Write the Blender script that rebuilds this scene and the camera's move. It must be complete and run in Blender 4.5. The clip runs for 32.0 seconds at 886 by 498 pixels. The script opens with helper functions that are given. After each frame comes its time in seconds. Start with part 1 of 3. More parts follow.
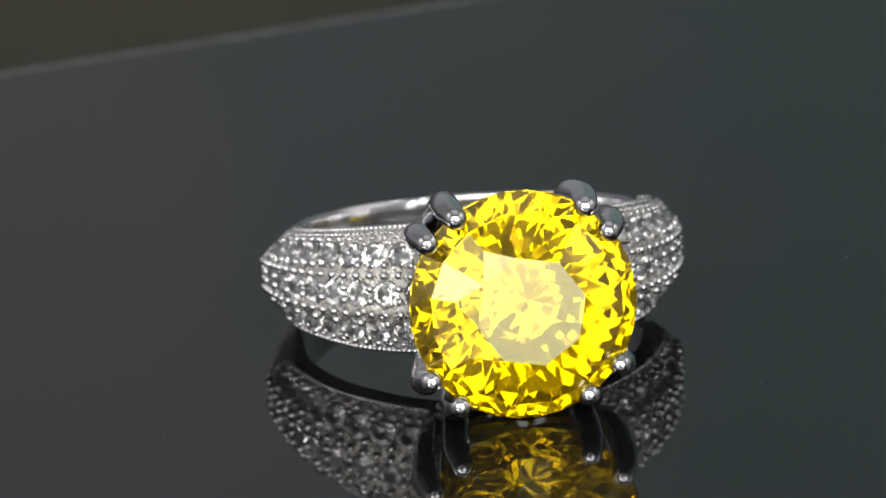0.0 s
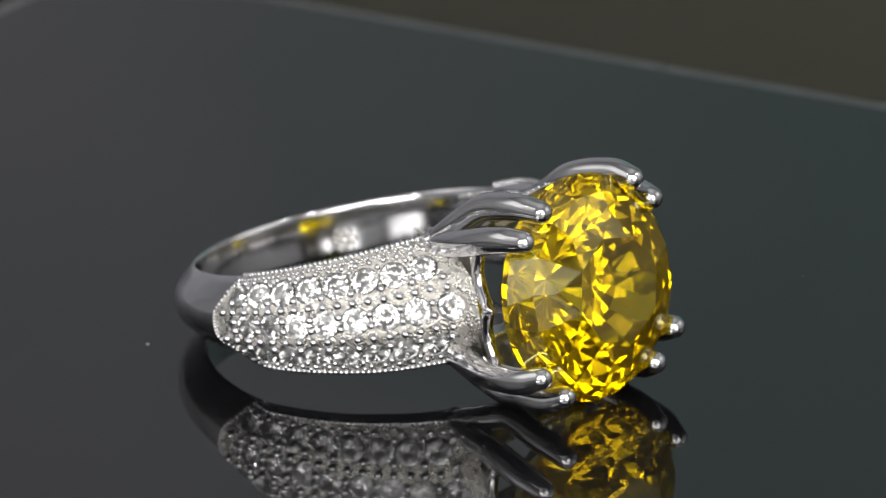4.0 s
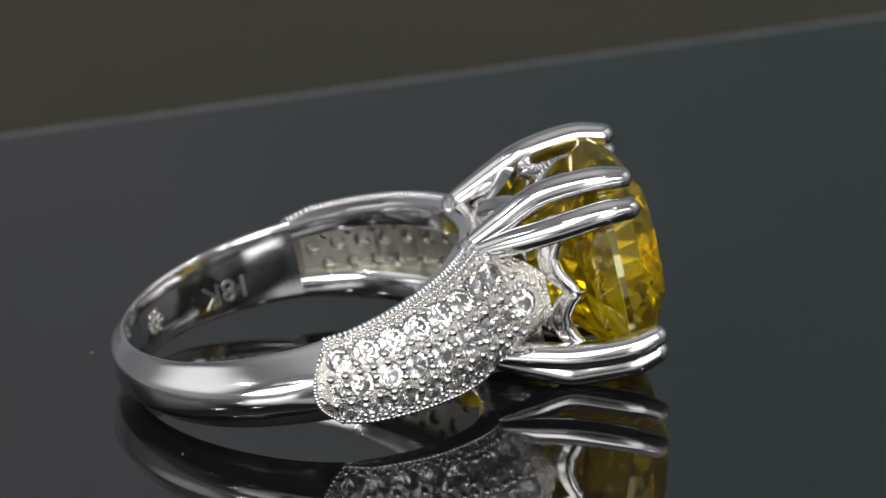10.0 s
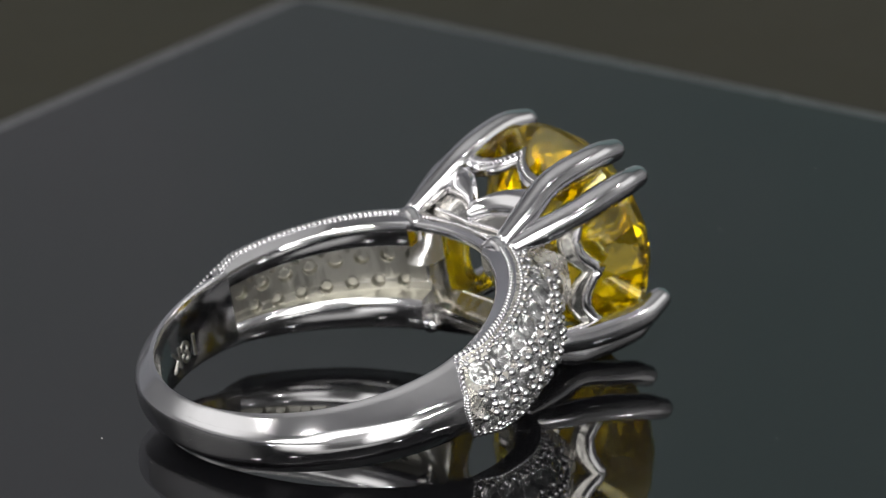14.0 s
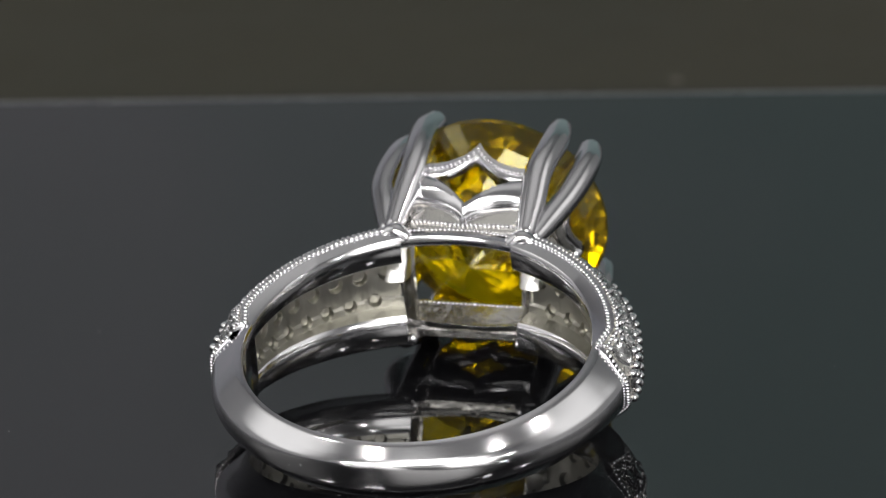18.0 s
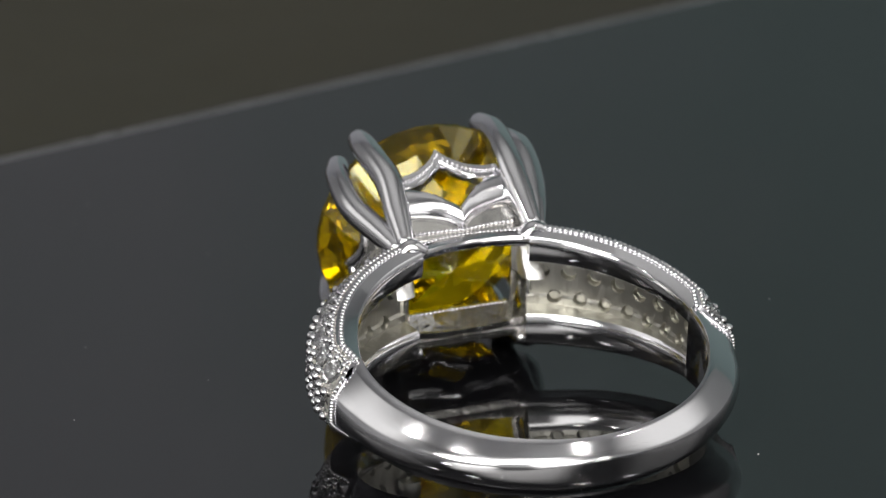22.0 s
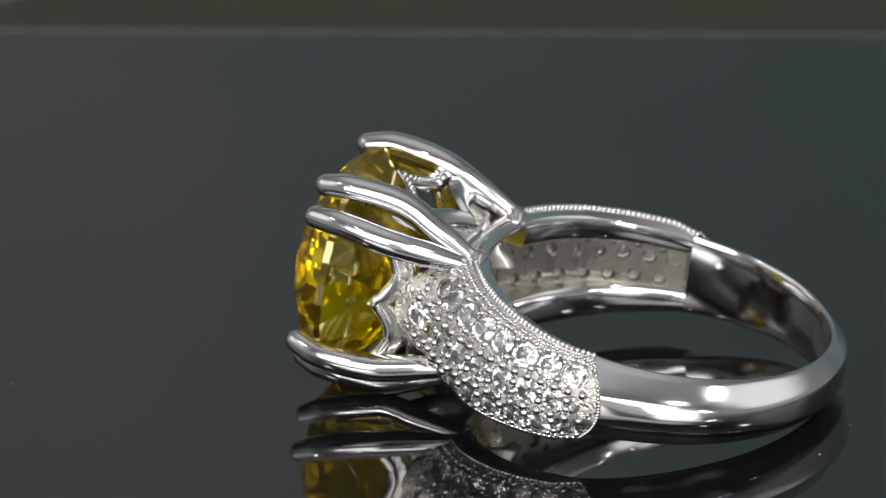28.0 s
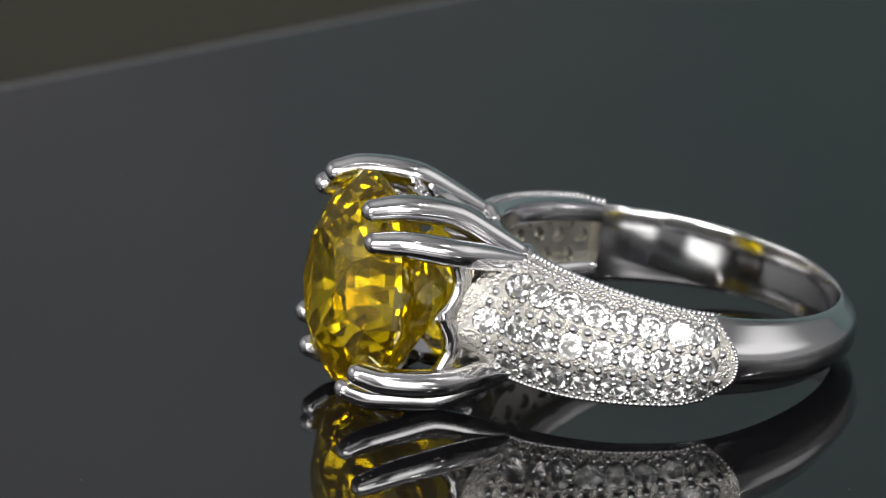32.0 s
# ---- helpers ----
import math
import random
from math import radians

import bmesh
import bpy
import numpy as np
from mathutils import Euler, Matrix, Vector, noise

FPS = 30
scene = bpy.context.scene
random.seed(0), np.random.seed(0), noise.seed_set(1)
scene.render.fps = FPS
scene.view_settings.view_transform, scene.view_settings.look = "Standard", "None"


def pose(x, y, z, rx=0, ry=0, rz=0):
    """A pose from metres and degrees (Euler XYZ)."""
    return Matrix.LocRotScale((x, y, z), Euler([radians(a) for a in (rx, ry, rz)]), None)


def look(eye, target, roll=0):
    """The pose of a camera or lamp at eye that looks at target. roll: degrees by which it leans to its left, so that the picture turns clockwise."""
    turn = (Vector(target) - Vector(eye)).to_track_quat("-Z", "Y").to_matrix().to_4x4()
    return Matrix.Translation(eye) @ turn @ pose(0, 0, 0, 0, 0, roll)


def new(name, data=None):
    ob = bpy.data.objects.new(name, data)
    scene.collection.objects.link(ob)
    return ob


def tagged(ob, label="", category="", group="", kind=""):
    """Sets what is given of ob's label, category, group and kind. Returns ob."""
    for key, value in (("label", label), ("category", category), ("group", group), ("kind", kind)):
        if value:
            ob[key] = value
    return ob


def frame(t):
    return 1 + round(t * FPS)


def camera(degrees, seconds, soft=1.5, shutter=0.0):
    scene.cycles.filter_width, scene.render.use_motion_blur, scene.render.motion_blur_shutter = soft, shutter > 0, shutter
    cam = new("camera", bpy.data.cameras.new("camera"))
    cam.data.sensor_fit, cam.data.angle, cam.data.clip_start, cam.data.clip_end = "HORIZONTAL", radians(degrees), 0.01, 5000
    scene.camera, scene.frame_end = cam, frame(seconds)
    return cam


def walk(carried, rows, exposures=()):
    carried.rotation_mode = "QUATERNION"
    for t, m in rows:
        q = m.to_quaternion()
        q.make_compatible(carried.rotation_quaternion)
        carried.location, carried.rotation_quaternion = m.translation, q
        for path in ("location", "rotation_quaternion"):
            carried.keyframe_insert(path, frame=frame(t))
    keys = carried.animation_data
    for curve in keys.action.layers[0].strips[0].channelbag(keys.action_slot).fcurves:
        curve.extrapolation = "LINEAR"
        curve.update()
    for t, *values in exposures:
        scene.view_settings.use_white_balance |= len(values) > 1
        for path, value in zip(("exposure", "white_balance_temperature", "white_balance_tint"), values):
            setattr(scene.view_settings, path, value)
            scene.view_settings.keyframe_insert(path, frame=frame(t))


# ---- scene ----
cam = camera(6.0, 32.0, soft=1.0)
MM = 0.001
EYE = Vector((0.0, -0.39272, 0.14854))
AIM = EYE + Vector((-0.00463, 0.94048, -0.33982))
cam.data.dof.use_dof = True
cam.data.dof.focus_distance = 0.408
cam.data.dof.aperture_fstop = 82.0
VIEW = look(EYE, AIM, -1.768)
walk(cam, [(0.0, VIEW), (32.0, VIEW)])

# ---- light: a small photo studio with softboxes over and beside the turntable ----
world = bpy.data.worlds.new("studio_world")
scene.world = world
world.use_nodes = True
world.node_tree.nodes["Background"].inputs[0].default_value = (0.55, 0.57, 0.6, 1)
world.node_tree.nodes["Background"].inputs[1].default_value = 0.10
scene.view_settings.exposure = 0.24


def softbox(name, eye, target, sx, sy, watts, colour=(1.0, 0.985, 0.95), rim=0.0):
    """A rectangular lamp; with rim its diffuser fades towards the edges."""
    data = bpy.data.lights.new(name, "AREA")
    data.shape, data.size, data.size_y = "RECTANGLE", sx, sy
    data.energy, data.color = watts, colour
    if rim:
        data.use_nodes = True
        nt = data.node_tree
        g, sep = nt.nodes.new("ShaderNodeNewGeometry"), nt.nodes.new("ShaderNodeSeparateXYZ")
        nt.links.new(g.outputs["Parametric"], sep.inputs[0])
        fades = []
        for axis in ("X", "Y"):
            off, mag, fade = nt.nodes.new("ShaderNodeMath"), nt.nodes.new("ShaderNodeMath"), nt.nodes.new("ShaderNodeMapRange")
            off.operation, mag.operation, fade.interpolation_type = "SUBTRACT", "ABSOLUTE", "SMOOTHSTEP"
            off.inputs[1].default_value = 0.5
            nt.links.new(sep.outputs[axis], off.inputs[0])
            nt.links.new(off.outputs[0], mag.inputs[0])
            nt.links.new(mag.outputs[0], fade.inputs["Value"])
            fade.inputs["From Min"].default_value, fade.inputs["From Max"].default_value = 0.5 - rim, 0.5
            fade.inputs["To Min"].default_value, fade.inputs["To Max"].default_value = 1.0, 0.0
            fades.append(fade)
        mul = nt.nodes.new("ShaderNodeMath")
        mul.operation = "MULTIPLY"
        nt.links.new(fades[0].outputs["Result"], mul.inputs[0])
        nt.links.new(fades[1].outputs["Result"], mul.inputs[1])
        nt.links.new(mul.outputs[0], nt.nodes["Emission"].inputs["Strength"])
    ob = new(name, data)
    ob.matrix_world = look(eye, target)
    return ob


softbox("softbox_top", (0.0, 0.10, 0.75), (0, 0.10, 0), 1.10, 1.10, 0.80, rim=0.4)
softbox("softbox_front_right", (0.23, -0.64, 0.12), (0, 0, 0.03), 0.40, 0.40, 1.9, rim=0.28)
softbox("softbox_front_left", (-0.31, -0.60, 0.23), (0, 0, 0.03), 0.40, 0.38, 2.4, rim=0.28)
softbox("softbox_over_camera", (0.0, -0.62, 0.44), (0, 0, 0.02), 0.80, 0.28, 2.8, rim=0.3)
softbox("softbox_left", (-0.62, -0.05, 0.40), (0, 0, 0.01), 0.80, 0.56, 0.92, rim=0.35)
softbox("softbox_right", (0.62, -0.05, 0.40), (0, 0, 0.01), 0.80, 0.56, 0.85, rim=0.35)
softbox("diffuser_behind_camera", (0.0, -0.74, 0.30), (0, 0, 0.06), 1.3, 0.62, 1.1, rim=0.25)
for x, y, z in ((-0.30, -0.44, 0.53), (0.32, -0.42, 0.55), (-0.43, -0.21, 0.48), (0.44, -0.19, 0.50),
                (-0.42, -0.46, 0.18), (0.40, -0.48, 0.20)):
    softbox("led_spot", (x, y, z), (0, 0, 0.01), 0.024, 0.024, 0.19)


# ---- materials ----
def material(name, colour, rough, metal=0.0, ior=1.5, spec=0.5):
    m = bpy.data.materials.new(name)
    m.use_nodes = True
    b = m.node_tree.nodes["Principled BSDF"]
    b.inputs["Base Color"].default_value = (*colour, 1)
    b.inputs["Roughness"].default_value = rough
    b.inputs["Metallic"].default_value = metal
    b.inputs["IOR"].default_value = ior
    return m


def textured(m, scale, rough_lo, rough_hi, bump=0.0, bump_dist=0.00002, mix=None, detail=4.0, grain=None):
    """Varies the roughness, the relief and, with mix, the colour by noise in the thing's own space."""
    nt = m.node_tree
    b = nt.nodes["Principled BSDF"]
    tc = nt.nodes.new("ShaderNodeTexCoord")
    n = nt.nodes.new("ShaderNodeTexNoise")
    n.inputs["Scale"].default_value, n.inputs["Detail"].default_value = scale, detail
    nt.links.new(tc.outputs["Object"], n.inputs["Vector"])
    r = nt.nodes.new("ShaderNodeMapRange")
    r.inputs["From Min"].default_value, r.inputs["From Max"].default_value = 0.3, 0.7
    r.inputs["To Min"].default_value, r.inputs["To Max"].default_value = rough_lo, rough_hi
    nt.links.new(n.outputs["Fac"], r.inputs["Value"])
    nt.links.new(r.outputs["Result"], b.inputs["Roughness"])
    if bump:
        n2 = nt.nodes.new("ShaderNodeTexNoise")
        n2.inputs["Scale"].default_value, n2.inputs["Detail"].default_value = scale * 2.7, 3.0
        if grain:
            mp = nt.nodes.new("ShaderNodeMapping")
            mp.inputs["Scale"].default_value = grain
            nt.links.new(tc.outputs["Object"], mp.inputs["Vector"])
            nt.links.new(mp.outputs["Vector"], n2.inputs["Vector"])
        else:
            nt.links.new(tc.outputs["Object"], n2.inputs["Vector"])
        bp = nt.nodes.new("ShaderNodeBump")
        bp.inputs["Strength"].default_value, bp.inputs["Distance"].default_value = bump, bump_dist
        nt.links.new(n2.outputs["Fac"], bp.inputs["Height"])
        nt.links.new(bp.outputs["Normal"], b.inputs["Normal"])
    if mix:
        c = nt.nodes.new("ShaderNodeMix")
        c.data_type = "RGBA"
        c.inputs["A"].default_value, c.inputs["B"].default_value = (*mix[0], 1), (*mix[1], 1)
        nt.links.new(n.outputs["Fac"], c.inputs["Factor"])
        nt.links.new(c.outputs["Result"], b.inputs["Base Color"])
    return m


GOLD = textured(material("polished_white_gold", (0.748, 0.742, 0.765), 0.12, 1.0), 260, 0.09, 0.15)
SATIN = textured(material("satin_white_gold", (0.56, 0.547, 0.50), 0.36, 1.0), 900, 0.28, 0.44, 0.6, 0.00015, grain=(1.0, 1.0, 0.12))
CUT = textured(material("bright_cut_white_gold", (0.74, 0.715, 0.67), 0.3, 1.0), 2200, 0.16, 0.36, 0.8, 0.0002)
BURNISHED = textured(material("burnished_white_gold", (0.74, 0.725, 0.69), 0.2, 1.0), 420, 0.14, 0.28, 0.3, 0.0003)
FILED = textured(material("filed_white_gold", (0.86, 0.85, 0.83), 0.35, 1.0), 500, 0.3, 0.45, 0.2, 0.0003)


def gem_material(name, body, glow, ior, haze):
    """A clear tinted stone with untinted surface gloss and a little inner haze."""
    m = material(name, body, 0.0, 0.0, ior)
    nt = m.node_tree
    p = nt.nodes["Principled BSDF"]
    p.inputs["Transmission Weight"].default_value = 1.0
    g = nt.nodes.new("ShaderNodeBsdfGlass")
    g.inputs["Color"].default_value, g.inputs["IOR"].default_value, g.inputs["Roughness"].default_value = (*body, 1), ior, 0.0
    h = nt.nodes.new("ShaderNodeBsdfTranslucent")
    h.inputs["Color"].default_value = (*glow, 1)
    m1, m2 = nt.nodes.new("ShaderNodeMixShader"), nt.nodes.new("ShaderNodeMixShader")
    m1.inputs[0].default_value, m2.inputs[0].default_value = 0.5, haze
    nt.links.new(p.outputs[0], m1.inputs[1])
    nt.links.new(g.outputs[0], m1.inputs[2])
    nt.links.new(m1.outputs[0], m2.inputs[1])
    nt.links.new(h.outputs[0], m2.inputs[2])
    nt.links.new(m2.outputs[0], nt.nodes["Material Output"].inputs["Surface"])
    return m


GEM = gem_material("yellow_gem", (1.0, 0.84, 0.02), (0.97, 0.78, 0.03), 2.37, 0.05)
DIAMOND = gem_material("small_diamond_glass", (0.995, 0.995, 0.995), (1.0, 1.0, 1.0), 2.42, 0.06)
TILE = material("black_glass_tile", (0.006, 0.006, 0.007), 0.02, 0.0, 1.52)
# Grey of the tile's bevel stands in for the light it reflects.
TILE_EDGE = textured(material("tile_edge_light_rim", (0.10, 0.10, 0.105), 0.3, 0.0, 1.6), 300, 0.25, 0.45)
CLOTH = textured(material("brown_matt_turntable", (0.036, 0.030, 0.018), 0.85), 60, 0.75, 0.95, 0.2, 0.0004,
                 ((0.034, 0.0315, 0.019), (0.047, 0.0438, 0.028)))
BASE = textured(material("dark_plastic", (0.03, 0.03, 0.03), 0.5), 40, 0.4, 0.6)
TABLE = textured(material("pale_table_paper", (0.26, 0.255, 0.275), 0.8), 20, 0.7, 0.9, 0.1, 0.0004, ((0.235, 0.23, 0.25), (0.285, 0.28, 0.3)))
WALL = textured(material("white_studio_wall", (0.54, 0.54, 0.545), 0.9), 6, 0.85, 0.95, 0, 0, ((0.50, 0.50, 0.505), (0.58, 0.58, 0.585)))
WHITE = textured(material("white_studio_cloth", (0.84, 0.84, 0.83), 0.9), 6, 0.85, 0.95, 0, 0, ((0.81, 0.81, 0.80), (0.86, 0.86, 0.85)))


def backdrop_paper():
    """Mottled grey paper; light's falloff eastward is painted in as darker sea green."""
    m = textured(material("backdrop_painted_falloff", (0.3, 0.3, 0.3), 0.9), 5, 0.85, 0.95)
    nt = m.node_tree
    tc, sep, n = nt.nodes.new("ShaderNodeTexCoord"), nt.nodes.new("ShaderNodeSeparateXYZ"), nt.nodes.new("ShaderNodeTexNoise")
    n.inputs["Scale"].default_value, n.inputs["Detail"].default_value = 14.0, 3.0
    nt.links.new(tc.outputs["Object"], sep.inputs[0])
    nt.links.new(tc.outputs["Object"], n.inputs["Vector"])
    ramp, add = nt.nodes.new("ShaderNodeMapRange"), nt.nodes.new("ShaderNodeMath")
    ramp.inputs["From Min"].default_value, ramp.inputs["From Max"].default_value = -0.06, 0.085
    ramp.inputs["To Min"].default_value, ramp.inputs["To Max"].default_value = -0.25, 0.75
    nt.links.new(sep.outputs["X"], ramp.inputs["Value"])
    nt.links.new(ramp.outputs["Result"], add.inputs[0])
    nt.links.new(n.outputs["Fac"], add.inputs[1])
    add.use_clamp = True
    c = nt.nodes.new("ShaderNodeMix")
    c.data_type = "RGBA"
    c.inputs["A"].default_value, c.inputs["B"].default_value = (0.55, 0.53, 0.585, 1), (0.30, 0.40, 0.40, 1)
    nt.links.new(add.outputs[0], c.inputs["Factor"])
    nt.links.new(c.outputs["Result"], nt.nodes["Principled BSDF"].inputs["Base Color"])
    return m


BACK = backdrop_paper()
CRUMB = material("grey_crumb", (0.16, 0.15, 0.13), 0.9)
DUST = material("white_dust", (0.7, 0.7, 0.68), 0.9)


# ---- mesh helpers (millimetres in, metres out) ----
def link_mesh(name, verts, faces, mat, parent=None, smooth=True, label="", sharp=None):
    me = bpy.data.meshes.new(name)
    me.from_pydata([Vector(v) * MM for v in verts], [], faces)
    bm = bmesh.new()
    bm.from_mesh(me)
    bmesh.ops.recalc_face_normals(bm, faces=bm.faces)
    for f in bm.faces:
        f.smooth = smooth
    if sharp is not None:
        for e in bm.edges:
            if len(e.link_faces) == 2 and e.calc_face_angle(0) > radians(sharp):
                e.smooth = False
    bm.to_mesh(me)
    bm.free()
    me.materials.append(mat)
    ob = new(name, me)
    if parent:
        ob.parent = parent
    if label:
        tagged(ob, label)
    return ob


def again(src, name, parent, m):
    """Another object on the mesh of src at the pose m (metres)."""
    ob = new(name, src.data)
    ob.parent = parent
    ob.matrix_basis = m
    return ob


def sweep(sections, closed_ring=False, caps=True):
    """Vertices and faces of a tube through equal-sized sections."""
    n = len(sections[0])
    verts = [v for s in sections for v in s]
    faces = []
    m = len(sections)
    for i in range(m if closed_ring else m - 1):
        a, b = i * n, ((i + 1) % m) * n
        for k in range(n):
            faces.append((a + k, a + (k + 1) % n, b + (k + 1) % n, b + k))
    if caps and not closed_ring:
        faces.append(tuple(range(n)))
        faces.append(tuple(range((m - 1) * n, m * n))[::-1])
    return verts, faces


def tube(path, radii, sides=14, round_end=True, flat=1.0):
    """A round rod through the points of path, with a half-ball at its far end."""
    pts = [Vector(p) for p in path]
    rs = list(radii)
    if round_end:
        d = (pts[-1] - pts[-2]).normalized()
        r = rs[-1]
        end = pts[-1]
        for k in (0.35, 0.65, 0.87, 0.98):
            pts.append(end + d * r * k)
            rs.append(r * math.sqrt(1 - k * k))
    secs = []
    side = Vector((0, 0, 1))
    for i, p in enumerate(pts):
        a, b = pts[max(i - 1, 0)], pts[min(i + 1, len(pts) - 1)]
        t = (b - a).normalized()
        u = t.cross(side)
        if u.length < 1e-3:
            u = t.cross(Vector((0, 1, 0)))
        u.normalize()
        v = t.cross(u)
        secs.append([p + (u * math.cos(q) + v * math.sin(q) * flat) * rs[i] for q in [2 * math.pi * k / sides for k in range(sides)]])
    return sweep(secs)


def spline(points, n):
    """n points of a Catmull-Rom curve through the given ones."""
    p = [Vector(q) for q in points]
    p = [2 * p[0] - p[1]] + p + [2 * p[-1] - p[-2]]
    out = []
    for k in range(n):
        s = k / (n - 1) * (len(p) - 3)
        i = min(int(s), len(p) - 4)
        t = s - i
        a, b, c, d = p[i:i + 4]
        out.append(0.5 * ((2 * b) + (c - a) * t + (2 * a - 5 * b + 4 * c - d) * t * t + (3 * b - a - 3 * c + d) * t ** 3))
    return out


def ball(r, u=10, v=7):
    verts, faces = [], []
    for i in range(1, v):
        for k in range(u):
            a, b = math.pi * i / v, 2 * math.pi * k / u
            verts.append((r * math.sin(a) * math.cos(b), r * math.sin(a) * math.sin(b), r * math.cos(a)))
    verts += [(0, 0, r), (0, 0, -r)]
    top, bot = len(verts) - 2, len(verts) - 1
    for i in range(v - 2):
        for k in range(u):
            a, b = i * u + k, i * u + (k + 1) % u
            faces.append((a, b, b + u, a + u))
    for k in range(u):
        faces.append((top, (k + 1) % u, k))
        faces.append((bot, (v - 2) * u + k, (v - 2) * u + (k + 1) % u))
    return verts, faces


def joined(pieces):
    verts, faces = [], []
    for v, f in pieces:
        o = len(verts)
        verts += [Vector(q) for q in v]
        faces += [tuple(i + o for i in g) for g in f]
    return verts, faces


def moved(piece, m):
    v, f = piece
    return [m @ Vector(q) for q in v], f


# ---- setting: studio shell and table ----
def slab(name, x0, x1, y0, y1, z0, z1, mat, label):
    v = [(x, y, z) for z in (z0, z1) for y in (y0, y1) for x in (x0, x1)]
    f = [(0, 1, 3, 2), (4, 6, 7, 5), (0, 4, 5, 1), (2, 3, 7, 6), (0, 2, 6, 4), (1, 5, 7, 3)]
    return tagged(link_mesh(name, v, f, mat, smooth=False), label, kind="structure")


slab("floor", -750, 750, -750, 750, -60, -30, TABLE, "pale lilac grey table top under the turntable")
slab("wall_north", -750, 750, 750, 780, -60, 800, BACK, "mottled grey studio backdrop, light falloff painted in as darker green")
slab("wall_south", -750, 750, -780, -750, -60, 800, WHITE, "plain white studio wall")
slab("wall_east", 750, 780, -750, 750, -60, 800, WALL, "plain white studio wall")
slab("wall_west", -780, -750, -750, 750, -60, 800, WALL, "plain white studio wall")
slab("ceiling", -750, 750, -750, 750, 800, 830, WALL, "plain white studio ceiling")


# ---- the turning base ----
def disc_mesh(name, profile, mat, parent, label="", n=128):
    secs = [[(r * math.cos(2 * math.pi * k / n), r * math.sin(2 * math.pi * k / n), z) for k in range(n)] for r, z in profile]
    v, f = sweep(secs)
    return link_mesh(name, v, f, mat, parent, smooth=True, sharp=30, label=label)


def square_outline(half, inset, corner, n=6):
    """The outline of a square with rounded corners, drawn in by inset."""
    h, c = half - inset, max(corner - inset, 0.4)
    pts = []
    for q, (sx, sy) in enumerate(((1, 1), (-1, 1), (-1, -1), (1, -1))):
        for k in range(n + 1):
            a = radians(90 * q + 90 * k / n)
            pts.append((sx * (h - c) + c * math.cos(a), sy * (h - c) + c * math.sin(a)))
    return pts


def make_turntable():
    base = new("turntable")
    tagged(base, "small round turntable under a square dark brown matt cover", "turntable")
    disc_mesh("platter", ((0.01, -11), (83.5, -11), (84.5, -12), (84.5, -27), (83, -30), (0.01, -30)), BASE, base, "dark plastic platter")
    t = Matrix.Translation((4.4, 10.2, 0)) @ Matrix.Rotation(radians(-113.4), 4, "Z")
    rings = [[t @ Vector((x, y, z)) for x, y in square_outline(100.0, inset, 4.0)] for inset, z in ((1.0, -9.0), (0.3, -9.15), (0.0, -9.6), (0.0, -11.0))]
    v, f = sweep(rings)
    link_mesh("cover", v, f, CLOTH, base, sharp=40, label="dark brown matt square cover sheet")
    v, f = ball(1.0, 9, 6)
    crumb = [Vector((19.4 + 0.35 * x + 0.12 * math.sin(9 * y), -69.0 + 0.3 * y, -8.95 + 0.1 * z)) for x, y, z in v]
    link_mesh("pale_crumb", crumb, f, CRUMB, base, label="tiny pale crumb on the cover")
    return base


TILE_SIDE, TILE_TURN, TILE_AT = 102.0, 22.3, (-6.44, 4.11)


def make_tile():
    """A square black glass tile, its corners and upper edge rounded."""
    base = new("black_tile")
    tagged(base, "square glossy black glass tile with rounded edges", "tile")

    t = Matrix.Translation((*TILE_AT, 0)) @ Matrix.Rotation(radians(TILE_TURN), 4, "Z")

    def ring(inset, z):
        return [t @ Vector((x, y, z)) for x, y in square_outline(TILE_SIDE / 2, inset, 3.0)]
    v, f = sweep([ring(2.4, 0), ring(2.4, -8.99)])
    link_mesh("top_pane", v, f, TILE, base, smooth=False)
    v, f = sweep([ring(2.4, 0.0), ring(1.7, -0.06), ring(0.9, -0.3), ring(0.3, -0.8), ring(0, -1.5), ring(0, -7.8), ring(0.9, -8.95)], caps=False)
    link_mesh("rounded_edge", v, f, TILE_EDGE, base, smooth=True, label="rounded edge, its light rim painted as satin grey")
    rnd = random.Random(5)
    bits = [(-10.86, 14.13, 0.05), (3.18, 20.0, 0.05)] + [(rnd.uniform(-42, 34), rnd.uniform(-36, 46), rnd.choice((0.012, 0.015, 0.02, 0.025))) for _ in range(40)]
    dots = []
    for x, y, r in bits:
        dots.append(moved(ball(r, 6, 4), Matrix.Translation((x, y, r * 0.5)) @ Matrix.Diagonal((1.3, 1, 0.6, 1))))
    v, f = joined(dots)
    tagged(link_mesh("dust", v, f, DUST, base, label="sparse white dust specks"), kind="stuff")
    return base


turntable = make_turntable()
tile = make_tile()

# ---- the ring: X towards the gem, Y across the finger hole, Z along the finger ----
ring = new("gemstone_ring")
tagged(ring, "white gold ring with round yellow gem and pave diamond shoulders", "ring")
HOLE = Vector((0.2, 0, 0))
R_IN = 8.5


def lerp(a, b, t):
    return a + (b - a) * t


def table(x, rows):
    """Reads a curve given as pairs."""
    for (x0, y0), (x1, y1) in zip(rows, rows[1:]):
        if x <= x1:
            return lerp(y0, y1, min(max((x - x0) / (x1 - x0), 0), 1))
    return rows[-1][1]


